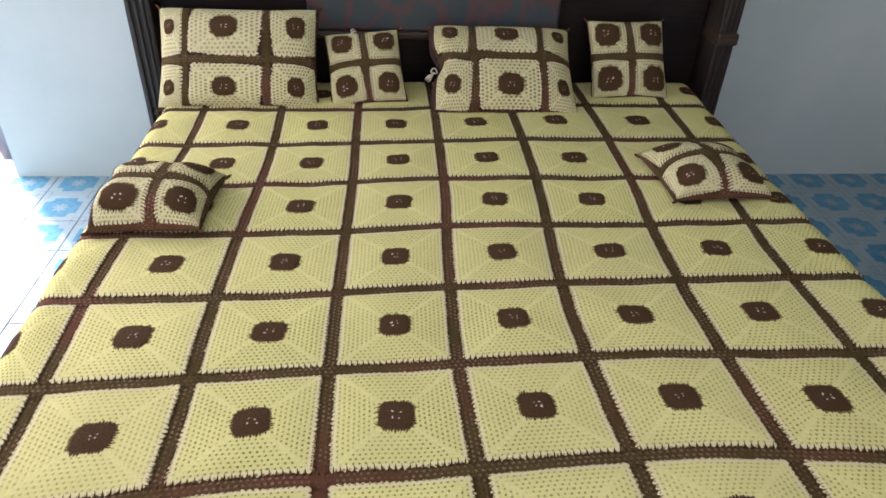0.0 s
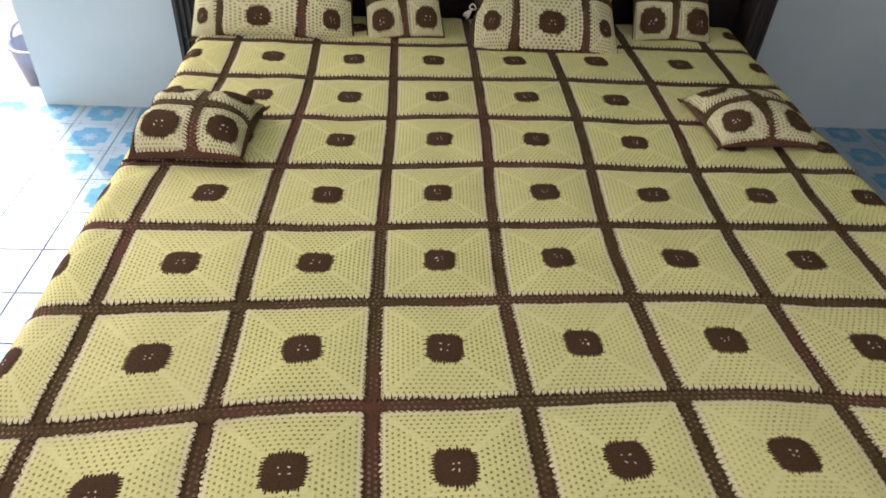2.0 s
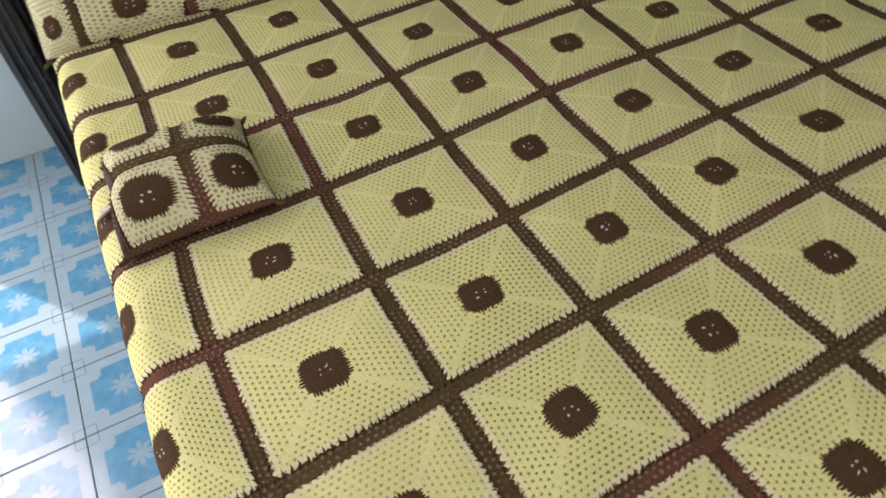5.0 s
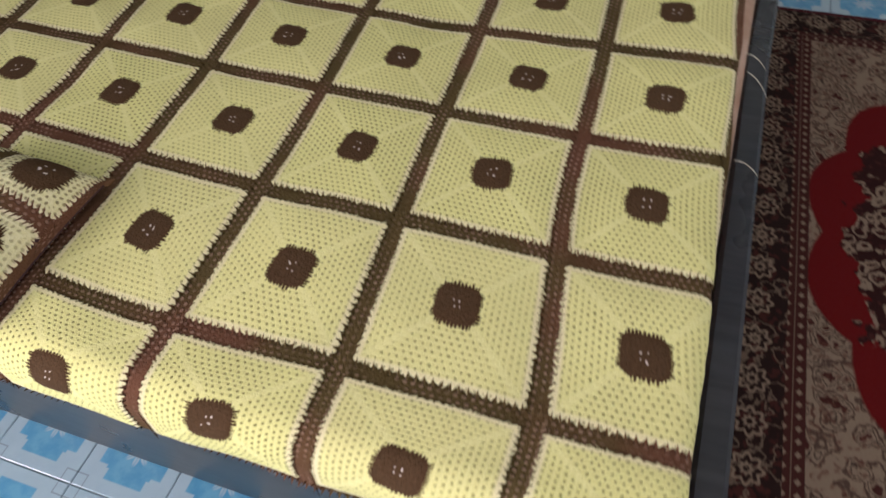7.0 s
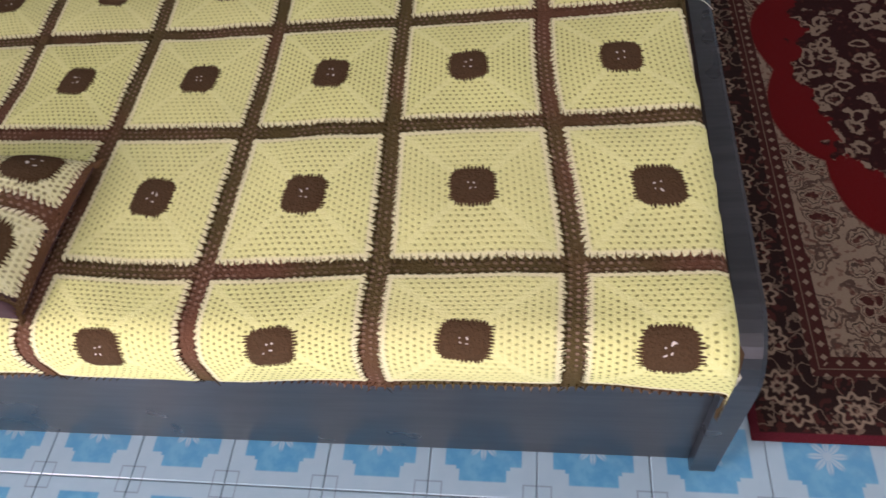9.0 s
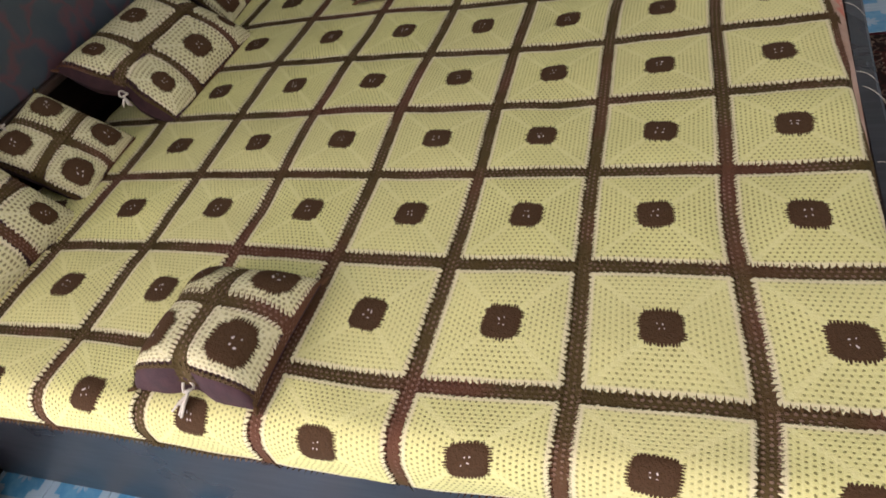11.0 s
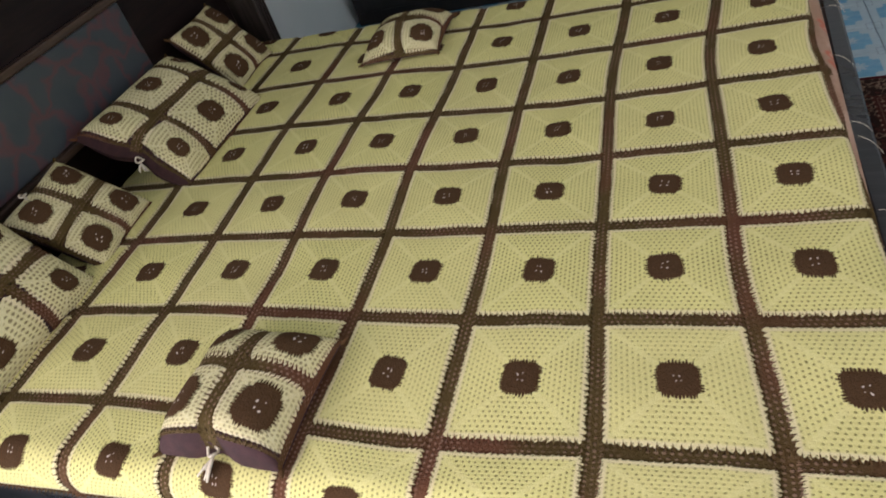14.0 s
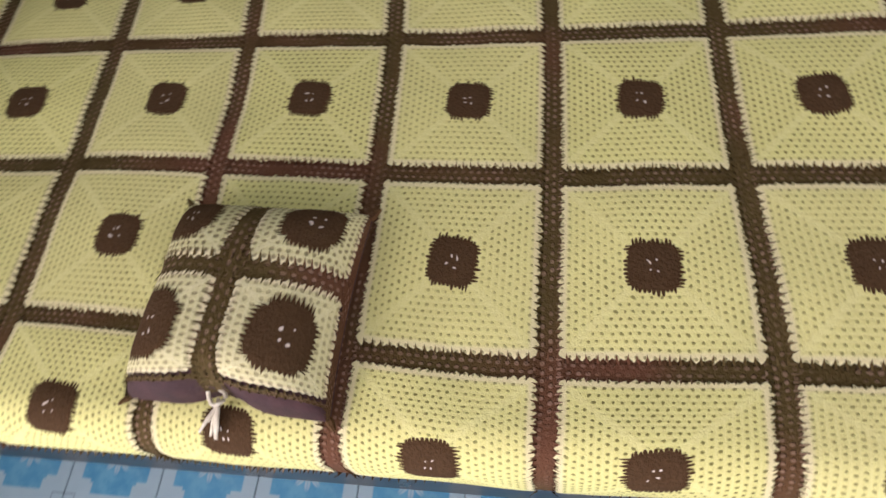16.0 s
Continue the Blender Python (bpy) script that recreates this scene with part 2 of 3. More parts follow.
def glazed_tile(name):
    """Square glazed tile: blue stepped square with a white flower, on a pale border."""
    g = Graph(name, 0.16)
    x, y, _ = g.xyz(g.coords("UV"))
    ax, ay = g.m("ABSOLUTE", x), g.m("ABSOLUTE", y)
    big = g.m("MAXIMUM", ax, ay)
    small = g.m("MINIMUM", ax, ay)
    inside = g.m("SUBTRACT", 1.0, g.step(big, 0.70, 0.74))
    notch = g.m("MULTIPLY", g.step(big, 0.49, 0.52), g.step(small, 0.42, 0.46))
    blue = g.m("MULTIPLY", inside, g.m("SUBTRACT", 1.0, notch))
    rad = g.m("SQRT", g.m("ADD", g.m("MULTIPLY", x, x), g.m("MULTIPLY", y, y)))
    ang = g.m("ARCTAN2", y, x)
    petal = g.m("MULTIPLY_ADD", g.m("ABSOLUTE", g.m("COSINE", g.m("MULTIPLY", ang, 4.0))), 0.22, 0.10)
    flower = g.m("SUBTRACT", 1.0, g.step(g.m("SUBTRACT", rad, petal), -0.05, 0.05))
    corner = g.m("MULTIPLY", g.step(small, 0.735, 0.745), g.m("SUBTRACT", 1.0, g.step(small, 0.765, 0.775)))
    rib = g.m("MULTIPLY", g.step(g.m("SUBTRACT", rad, 0.05), 0.0, 0.04), g.step(g.m("COSINE", g.m("MULTIPLY", ang, 16.0)), 0.3, 0.8))
    line = g.m("MAXIMUM", corner, g.m("MULTIPLY", g.m("MULTIPLY", g.step(small, 0.735, 0.745), g.step(big, 0.735, 0.745)), g.m("SUBTRACT", 1.0, g.step(g.m("ABSOLUTE", g.m("SUBTRACT", big, 0.755)), 0.010, 0.020))))
    n = g.noise(g.coords(), 30.0, 4.0)
    tint = g.mix(g.m("MULTIPLY", g.random(), 0.6), (0.048, 0.25, 0.41), (0.075, 0.29, 0.45))
    pale = g.mix(n, (0.26, 0.40, 0.46), (0.33, 0.46, 0.51))
    col = g.mix(blue, pale, g.mix(g.step(n, 0.35, 0.65), tint, (0.10, 0.33, 0.47)))
    col = g.mix(g.m("MULTIPLY", flower, g.m("MULTIPLY_ADD", rib, -0.35, 0.75)), col, (0.34, 0.44, 0.48))
    col = g.mix(g.m("MULTIPLY", line, 0.6), col, (0.16, 0.20, 0.22))
    dirt = g.step(g.noise(g.coords(), 6.0, 6.0), 0.55, 0.8)
    g.colour(g.mix(g.m("MULTIPLY", dirt, 0.25), col, (0.36, 0.40, 0.40)))
    g.rough(g.m("MULTIPLY_ADD", dirt, 0.25, 0.14))
    g.bump(g.noise(g.coords(), 12.0, 2.0), 0.08, 0.002)
    return g.mat


TILE = glazed_tile("blue_white_glazed_tile")
GROUT = plain("grey_grout", (0.20, 0.24, 0.26), (0.27, 0.31, 0.33), 50.0, 0.9)


def rug_pattern(name, half_x, half_y):
    """Machine-woven rug: flowered dark border, dotted guard stripes, beige ground, red scalloped field with a dark flowered medallion."""
    g = Graph(name, 0.95).matt()
    c = g.coords()
    x, y, _ = g.xyz(c)
    ax, ay = g.m("ABSOLUTE", x), g.m("ABSOLUTE", y)
    d = g.m("MINIMUM", g.m("SUBTRACT", half_x, ax), g.m("SUBTRACT", half_y, ay))
    far = g.m("GREATER_THAN", g.m("SUBTRACT", half_x, ax), g.m("SUBTRACT", half_y, ay))
    along = g.m("ADD", g.m("MULTIPLY", x, far), g.m("MULTIPLY", y, g.m("SUBTRACT", 1.0, far)))

    def roundels(pitch, centre, size):
        fx = g.m("MULTIPLY", g.m("SUBTRACT", g.m("FRACT", g.m("DIVIDE", along, pitch)), 0.5), pitch)
        fy = g.m("SUBTRACT", d, centre)
        r = g.m("SQRT", g.m("ADD", g.m("MULTIPLY", fx, fx), g.m("MULTIPLY", fy, fy)))
        a = g.m("ARCTAN2", fy, fx)
        edge = g.m("MULTIPLY_ADD", g.m("COSINE", g.m("MULTIPLY", a, 8.0)), 0.16 * size, size)
        ring = g.m("SUBTRACT", 1.0, g.step(g.m("ABSOLUTE", g.m("SUBTRACT", r, edge)), 0.0015, 0.005))
        heart = g.m("SUBTRACT", 1.0, g.step(g.m("SUBTRACT", r, g.m("MULTIPLY", edge, 0.45)), -0.003, 0.003))
        core = g.m("SUBTRACT", 1.0, g.step(r, 0.004, 0.008))
        return g.m("MAXIMUM", ring, g.m("SUBTRACT", heart, core))

    n = g.noise(c, 300.0, 2.0)
    warp = g.noise(c, 16.0, 3.0)
    bend = g.join(g.m("MULTIPLY_ADD", g.noise(c, 24.0, 3.0), 0.05, x), g.m("MULTIPLY_ADD", g.noise(g.join(y, x, 3.0), 24.0, 3.0), 0.05, y))
    v = g.m("ADD", g.voronoi(bend, 26.0), g.m("MULTIPLY_ADD", g.noise(c, 60.0, 3.0), 0.5, -0.25))
    w = g.m("ADD", g.voronoi(bend, 58.0), g.m("MULTIPLY_ADD", g.noise(c, 90.0, 3.0), 0.5, -0.25))
    cream, dark, wine, red = (0.26, 0.190, 0.130), (0.016, 0.008, 0.007), (0.058, 0.017, 0.013), (0.135, 0.006, 0.006)
    scroll = g.m("SUBTRACT", 1.0, g.step(g.m("ABSOLUTE", g.m("SUBTRACT", v, 0.46)), 0.02, 0.07))
    border = g.mix(g.step(w, 0.30, 0.42), wine, (0.022, 0.011, 0.009))
    border = g.mix(g.m("MULTIPLY", scroll, 0.55), border, cream)
    border = g.mix(roundels(0.094, 0.057, 0.026), border, cream)
    dots = g.m("SUBTRACT", 1.0, g.step(g.m("ADD", g.m("ABSOLUTE", g.m("SUBTRACT", g.m("FRACT", g.m("DIVIDE", along, 0.026)), 0.5)),
                                             g.m("ABSOLUTE", g.m("SUBTRACT", g.m("FRACT", g.m("DIVIDE", d, 0.026)), 0.5))), 0.18, 0.32))
    stripe = g.mix(dots, wine, cream)
    lines = g.m("SUBTRACT", 1.0, g.step(g.m("ABSOLUTE", g.m("SUBTRACT", g.m("FRACT", g.m("DIVIDE", d, 0.026)), 0.02)), 0.04, 0.10))
    stripe = g.mix(g.m("MULTIPLY", lines, 0.5), stripe, cream)
    leaf = g.m("SUBTRACT", 1.0, g.step(v, 0.19, 0.29))
    vine = g.m("SUBTRACT", 1.0, g.step(g.m("ABSOLUTE", g.m("SUBTRACT", v, 0.60)), 0.03, 0.08))
    bud = g.m("SUBTRACT", 1.0, g.step(w, 0.22, 0.36))
    ground = g.mix(leaf, cream, wine)
    ground = g.mix(g.m("MULTIPLY", g.m("SUBTRACT", 1.0, g.step(g.m("ABSOLUTE", g.m("SUBTRACT", v, 0.40)), 0.015, 0.05)), 0.8), ground, dark)
    ground = g.mix(g.m("MULTIPLY", vine, 0.8), ground, (0.045, 0.020, 0.015))
    ground = g.mix(g.m("MULTIPLY", bud, 0.6), ground, (0.12, 0.045, 0.03))
    ex, ey = g.m("DIVIDE", x, 0.66), g.m("DIVIDE", y, 0.475)
    r = g.m("SQRT", g.m("ADD", g.m("MULTIPLY", ex, ex), g.m("MULTIPLY", ey, ey)))
    a = g.m("ARCTAN2", ey, ex)
    wave = g.m("MULTIPLY", g.m("ABSOLUTE", g.m("SINE", g.m("MULTIPLY", a, 6.0))), 0.09)
    field = g.m("SUBTRACT", 1.0, g.step(g.m("SUBTRACT", r, wave), 0.86, 0.88))
    jag = g.m("MULTIPLY_ADD", warp, 0.36, -0.18)
    medal = g.m("SUBTRACT", 1.0, g.step(g.m("ADD", r, g.m("ADD", jag, wave)), 0.80, 0.82))
    bloom = g.mix(bud, (0.030, 0.009, 0.008), wine)
    bloom = g.mix(g.m("SUBTRACT", 1.0, g.step(g.m("ABSOLUTE", g.m("SUBTRACT", v, 0.38)), 0.05, 0.14)), bloom, cream)
    col = g.mix(field, ground, red)
    col = g.mix(medal, col, bloom)
    col = g.mix(g.step(d, 0.154, 0.156), stripe, col)
    col = g.mix(g.step(d, 0.116, 0.118), border, col)
    col = g.mix(g.step(d, 0.012, 0.016), (0.10, 0.012, 0.018), col)
    g.colour(g.mix(g.m("MULTIPLY", n, 0.35), col, dark))
    g.bump(n, 0.7, 0.004)
    return g.mat


# ---- mesh helpers ----
def link(name, verts, faces, mat, parent=None, uvs=None, smooth=False, label=""):
    """One mesh object; uvs holds a pair for each vertex."""
    me = bpy.data.meshes.new(name)
    me.from_pydata(verts, [], faces)
    if uvs is not None:
        layer = me.uv_layers.new(name="UVMap")
        loops = np.empty(len(me.loops), dtype=np.int32)
        me.loops.foreach_get("vertex_index", loops)
        layer.data.foreach_set("uv", np.array(uvs, dtype=np.float32)[loops].ravel())
    if smooth:
        me.polygons.foreach_set("use_smooth", [True] * len(me.polygons))
    me.materials.append(mat)
    ob = new(name, me)
    ob.parent = parent
    if label:
        ob["label"] = label
    return ob


def part(name, bm, mat, parent, label="", smooth=False):
    me = bpy.data.meshes.new(name)
    bm.to_mesh(me)
    bm.free()
    me.materials.append(mat)
    if smooth:
        me.polygons.foreach_set("use_smooth", [True] * len(me.polygons))
    ob = new(name, me)
    ob.parent = parent
    if label:
        ob["label"] = label
    return ob


def box(lo, hi, bevel=0.0, segments=2):
    bm = bmesh.new()
    bmesh.ops.create_cube(bm, size=1.0)
    for v in bm.verts:
        v.co = Vector([lo[i] + (v.co[i] + 0.5) * (hi[i] - lo[i]) for i in range(3)])
    if bevel:
        bmesh.ops.bevel(bm, geom=bm.edges[:], offset=bevel, segments=segments, affect="EDGES", profile=0.5)
    return bm


def thing(name, label, category, place=None, group="", kind=""):
    ob = new(name)
    ob.empty_display_size = 0.05
    if place is not None:
        ob.matrix_world = place
    return tagged(ob, label, category, group, kind)


def wall(name, bm, mat, label):
    return tagged(part(name, bm, mat, None), label, "wall", kind="structure")


def tube(points, radius, sides=6):
    """Vertices and faces of a round cord along the points."""
    verts, faces = [], []
    for i, p in enumerate(points):
        a, b = points[max(i - 1, 0)], points[min(i + 1, len(points) - 1)]
        way = (Vector(b) - Vector(a)).normalized()
        q = way.to_track_quat("Z", "Y")
        rad = radius[i] if isinstance(radius, (list, tuple)) else radius
        for k in range(sides):
            w = 2 * math.pi * k / sides
            verts.append(Vector(p) + q @ Vector((rad * math.cos(w), rad * math.sin(w), 0)))
        if i:
            for k in range(sides):
                l = (k + 1) % sides
                faces.append(((i - 1) * sides + k, (i - 1) * sides + l, i * sides + l, i * sides + k))
    faces.append(tuple(range(sides))[::-1])
    faces.append(tuple(range(len(verts) - sides, len(verts))))
    return verts, faces


# ---- the room ----
X0, X1, Y0, Y1, TOP = -2.95, 2.75, -3.6, 0.46, 2.9
DOOR0, DOOR1 = -2.55, -1.61
wall("wall_north", box((DOOR1, Y1, -0.05), (X1 + 0.15, Y1 + 0.16, TOP)), WALL, "pale blue painted back wall behind the bed")
wall("wall_north_end", box((X0 - 0.15, Y1, -0.05), (DOOR0, Y1 + 0.16, TOP)), WALL, "short painted wall beside the open doorway")
wall("wall_lintel", box((DOOR0, Y1, 2.1), (DOOR1, Y1 + 0.16, TOP)), WALL, "painted wall over the open doorway")
wall("wall_east", box((X1, Y0, -0.05), (X1 + 0.15, Y1, TOP)), WALL, "pale blue painted side wall")
# unseen opening, added in the south wall for the fill lamp
SX0, SX1 = -0.6, 1.2
wall("wall_south", box((X0 - 0.15, Y0 - 0.15, -0.05), (SX0, Y0, TOP)), WALL, "pale blue painted wall facing the bed's foot")
wall("wall_south_end", box((SX1, Y0 - 0.15, -0.05), (X1 + 0.15, Y0, TOP)), WALL, "pale blue painted wall beside the added fill opening")
wall("wall_south_sill", box((SX0, Y0 - 0.15, -0.05), (SX1, Y0, 0.95)), WALL, "painted wall under the added fill opening")
wall("wall_south_head", box((SX0, Y0 - 0.15, 2.25), (SX1, Y0, TOP)), WALL, "painted wall over the added fill opening")
WY0, WY1, WZ0, WZ1 = -2.4, -0.6, 0.85, 2.2
wall("wall_west", box((X0 - 0.15, Y0, -0.05), (X0, WY0, TOP)), WALL, "pale blue painted wall beside the window")
wall("wall_west_end", box((X0 - 0.15, WY1, -0.05), (X0, Y1, TOP)), WALL, "pale blue painted wall between window and door")
wall("wall_west_sill", box((X0 - 0.15, WY0, -0.05), (X0, WY1, WZ0)), WALL, "painted wall under the window opening")
wall("wall_west_head", box((X0 - 0.15, WY0, WZ1), (X0, WY1, TOP)), WALL, "painted wall over the window opening")
tagged(part("ceiling", box((X0 - 0.15, Y0 - 0.15, TOP), (X1 + 0.15, Y1 + 0.16, TOP + 0.12)), WHITE, None),
       "plain white ceiling", "ceiling", kind="structure")
yard = tagged(part("ground", box((-60, Y1 + 0.16, -0.25), (60, 90, -0.06)), YARD, None),
              "sunlit pale concrete yard outside the doorway", "ground", kind="structure")

# ---- the bed ----
ZB = 0.5
bed = thing("bed", "dark polished wooden double bed with a panelled headboard", "bed")
part("side_rail", box((-0.803, -1.655, 0.0), (-0.773, 0.29, 0.400), 0.006), RAIL_WOOD, bed, "grey-brown polished side rail reaching the floor")
part("bed_base", box((-0.772, -1.650, 0.360), (0.884, 0.25, 0.402)), DARK_WOOD, bed)
part("side_rail", box((0.890, -1.65, 0.0), (0.920, 0.29, 0.400), 0.006), RAIL_WOOD, bed)


def footboard():
    """A low board whose top sags a little between two rounded ends."""
    verts, faces, n, r = [], [], 60, 0.09
    for i in range(n + 1):
        f = 0.5 - 0.5 * math.cos(math.pi * i / n)
        x = -0.822 + f * 1.76
        e = min(f, 1 - f) * 1.76
        top = 0.435 - (r - math.sqrt(max(0.0, r * r - max(0.0, r - e) ** 2)))
        skew = -0.012 * (x + 0.8) - 0.03 * max(0.0, x - 0.1)
        for y, z in ((-1.652, 0.0), (-1.645, top - 0.006), (-1.651, top), (-1.682, top), (-1.688, top - 0.006), (-1.692, 0.0)):
            verts.append((x, y + skew, z))
        if i:
            for k in range(6):
                l = (k + 1) % 6
                faces.append(((i - 1) * 6 + k, i * 6 + k, i * 6 + l, (i - 1) * 6 + l))
    faces += [tuple(range(6)), tuple(range(6 * n, 6 * n + 6))[::-1]]
    link("footboard", verts, faces, RAIL_WOOD, bed, label="low dark footboard with rounded ends")


footboard()
HY = 0.297
part("headboard", box((-0.88, HY, 0.0), (0.99, HY + 0.04, 1.22), 0.006), DARK_WOOD, bed, "very dark polished headboard")
panel = part("headboard_panel", box((-0.400, HY - 0.022, 0.656), (0.458, HY - 0.001, 0.884), 0.008), PANEL, bed, "blue-grey padded panel with red stems")
part("moulding", box((-0.415, HY - 0.030, 0.631), (0.472, HY - 0.001, 0.655), 0.006), GOLD_WOOD, bed, "worn golden-brown moulding")
part("moulding", box((-0.415, HY - 0.030, 0.885), (0.472, HY - 0.001, 0.909), 0.006), GOLD_WOOD, bed)
for px, back, w in ((-0.965, 0.045, 0.080), (0.998, 0.030, 0.068)):
    post = part("bed_post", box((px, 0.160 + back, 0.0), (px + w, 0.350 + back, 1.30), 0.008), POST_WOOD, bed, "fluted brown bed post")
    for k in range(3):
        part("flute", box((px + 0.012 + k * 0.26 * w, 0.152 + back, 0.05), (px + 0.022 + k * 0.26 * w, 0.159 + back, 1.24), 0.003), POST_WOOD, post)
    if px > 0:
        part("collar", box((px - 0.004, 0.146 + back, 0.650), (px + w + 0.004, 0.355 + back, 0.692), 0.008), GOLD_WOOD, post, "projecting collar")

bulk = box((-0.828, -1.630, 0.404), (0.912, 0.214, 0.492), 0.035, 5)
for v in bulk.verts:
    v.co.y -= (0.045 * min(1.0, max(0.0, v.co.x + 0.25)) if v.co.z > 0.44 else 0.0) if v.co.y < -1 else 0.0
mattress = tagged(part("mattress", bulk, SHEET, None, "", True),
                  "mattress in a peach flowered sheet on the bed", "mattress")


# ---- the crocheted bedspread ----
XL = [-0.915, -0.729, -0.480, -0.238, -0.003, 0.243, 0.501, 0.753, 1.000]
YL = [0.245, -0.005, -0.262, -0.496, -0.726, -0.956, -1.184, -1.416, -1.645]
SL, SR, RAD = -0.80, 0.882, 0.045
# how the squares are pulled out of line, in millimetres: waves across the bed and down its length
PULL_X = [(1.3, 1.7, -2.9, 3.0, -2.1), (1.4, -1.1, -3.9, 1.9, -1.1), (2.9, 1.2, 2.2, 0.7, -2.4), (1.3, 1.9, 2.0, -2.6, 0.0), (1.3, 0.0, 0.8, 0.0, 0.0)]
PULL_Y = [(0.6, -0.7, -0.9, -0.9, -1.0), (-2.8, -3.4, -2.9, -3.1, -1.2), (-3.8, 6.2, -1.6, 5.4, 1.5), (3.8, 2.3, 1.3, 0.7, 0.0), (-0.2, 4.5, -4.4, 0.0, 0.0)]


def between(lines, f):
    i = min(max(int(math.floor(f)), 0), len(lines) - 2)
    return lines[i] + (f - i) * (lines[i + 1] - lines[i])


def pull(table, u, v):
    a, b = math.pi * (min(max(u, 0.8), 7.2) - 0.8) / 6.4, math.pi * (min(max(v, 0.5), 8.0) - 0.5) / 7.5
    across, down = [math.cos(i * a) for i in range(5)], [math.cos(j * b) for j in range(5)]
    return 0.001 * sum(k * across[i] * down[j] for i, row in enumerate(table) for j, k in enumerate(row))


def spread(u, v, lift):
    """The bedspread's surface: u counts squares across the bed, v down its length from the headboard."""
    wob = noise.noise_vector(Vector((u * 1.3, v * 1.3, 3.7)))
    fade = max(0.0, min(1.0, (u - 0.3) * 2.0, (7.7 - u) * 2.0))
    w = 2 * math.pi * (v - 1.5) / 8
    side, head = max(0.0, 1 - u), max(0.0, 1 - v / 3)
    s = between(XL, u) - 0.030 * side * math.exp(-((v - 5.0) / 0.9) ** 2) + fade * (0.018 * math.cos(w) - 0.003 * math.cos(2 * w)) + 0.026 * head * max(0.0, u - 6) + pull(PULL_X, u, v) + 0.002 * wob.x
    y = between(YL, v) - 0.0008 * (u - 5) ** 2 + 0.0049 * (max(u, 1.0) - 4) + pull(PULL_Y, u, v) + 0.002 * wob.y
    y += 0.012 * max(0.0, 1 - u)
    y += 0.040 * max(0.0, v - 7.5) * noise.noise(Vector((u * 0.95, 4.2, 6.1)))
    y -= 0.022 * max(0.0, 1 - u / 3.5) * max(0.0, min(1.0, 2.0 * (v - 7.5)))
    h = ZB - 0.005 + 0.003 * noise.noise(Vector((u * 0.9, v * 0.9, 8.1))) + 0.003 * noise.noise(Vector((u * 2.6, v * 2.6, 1.1)))
    n = Vector((0, 0, 1))
    x, z = s, h
    for end, sign in ((SL, -1), (SR + 0.034 * head, 1)):
        d = (s - end) * sign
        if d > 0:
            a = d / RAD
            if a < math.pi / 2:
                x, z, n = end + sign * RAD * math.sin(a), h - RAD * (1 - math.cos(a)), Vector((sign * math.sin(a), 0, math.cos(a)))
            else:
                drop = d - RAD * math.pi / 2
                ripple = 0.006 * noise.noise(Vector((v * 1.9, sign * 5, 0))) * min(1.0, drop / 0.05)
                tuck = max(0.0, drop - 0.050)
                x, z, n = end + sign * (RAD + ripple - 0.8 * tuck), h - RAD - drop + 0.5 * tuck, Vector((sign, 0, 0))
    if y > 0.216:
        z, y = z - (y - 0.216), 0.216 + 0.2 * (y - 0.216)
    foot = -1.617 - 0.006 * noise.noise(Vector((u * 1.1, 0, 2.2))) - 0.008 * max(0.0, x)
    if y < foot:
        over = foot - y
        if over < 0.02:
            z -= over * over * 25
        else:
            z, y = z - 0.01 - (over - 0.02), foot - 0.02
    return Vector((x, y, z)) + n * lift


bedspread = thing("crochet_bedspread", "yellow crochet bedspread of square motifs joined by brown strips", "bedspread")


def motif(name, place, size, teeth, reach, lift, n, mat, parent, span=1.0, seed=0, corner=0.0, puff=0.0):
    """A square piece with a toothed edge on a surface. place(a, b, lift) takes a, b from -1 to 1; size is its half width there."""
    rnd = random.Random(seed)
    verts, uvs, faces = [], [], []
    tilt = rnd.uniform(-0.12, 0.12) if corner else 0.0

    def add(a, b, l):
        m = max(abs(a), abs(b))
        if corner:
            k = 1 - corner * (min(abs(a), abs(b)) / max(m, 1e-6)) ** 3 * m
            a, b = a * k, b * k
            a, b = a - tilt * b, b + tilt * a
        verts.append(place(a * size, b * size, l))
        uvs.append((a * span, b * span))
        return len(verts) - 1

    n = teeth
    for j in range(n + 1):
        for i in range(n + 1):
            a, b = 2 * i / n - 1, 2 * j / n - 1
            add(a, b, lift + puff * (1 - a ** 4) * (1 - b ** 4))
    for j in range(n):
        for i in range(n):
            k = j * (n + 1) + i
            faces.append((k, k + 1, k + n + 2, k + n + 1))
    rim = ([(i, 0) for i in range(n)], [(n, j) for j in range(n)], [(n - i, n) for i in range(n)], [(0, n - j) for j in range(n)])
    steps = ((1, 0), (0, 1), (-1, 0), (0, -1))
    for side in range(4):
        dx, dy = steps[side]
        for i, j in rim[side]:
            e = 1 + reach * rnd.uniform(0.45, 1.4)
            mid = rnd.uniform(0.25, 0.75)
            a, b = 2 * (i + dx * mid) / n - 1, 2 * (j + dy * mid) / n - 1
            a, b = (a, b * e) if dx else (a * e, b)
            tip = add(a, b, lift - 0.001)
            faces.append((j * (n + 1) + i, tip, (j + dy) * (n + 1) + i + dx))
    return link(name, [tuple(p) for p in verts], faces, mat, parent, uvs, True)


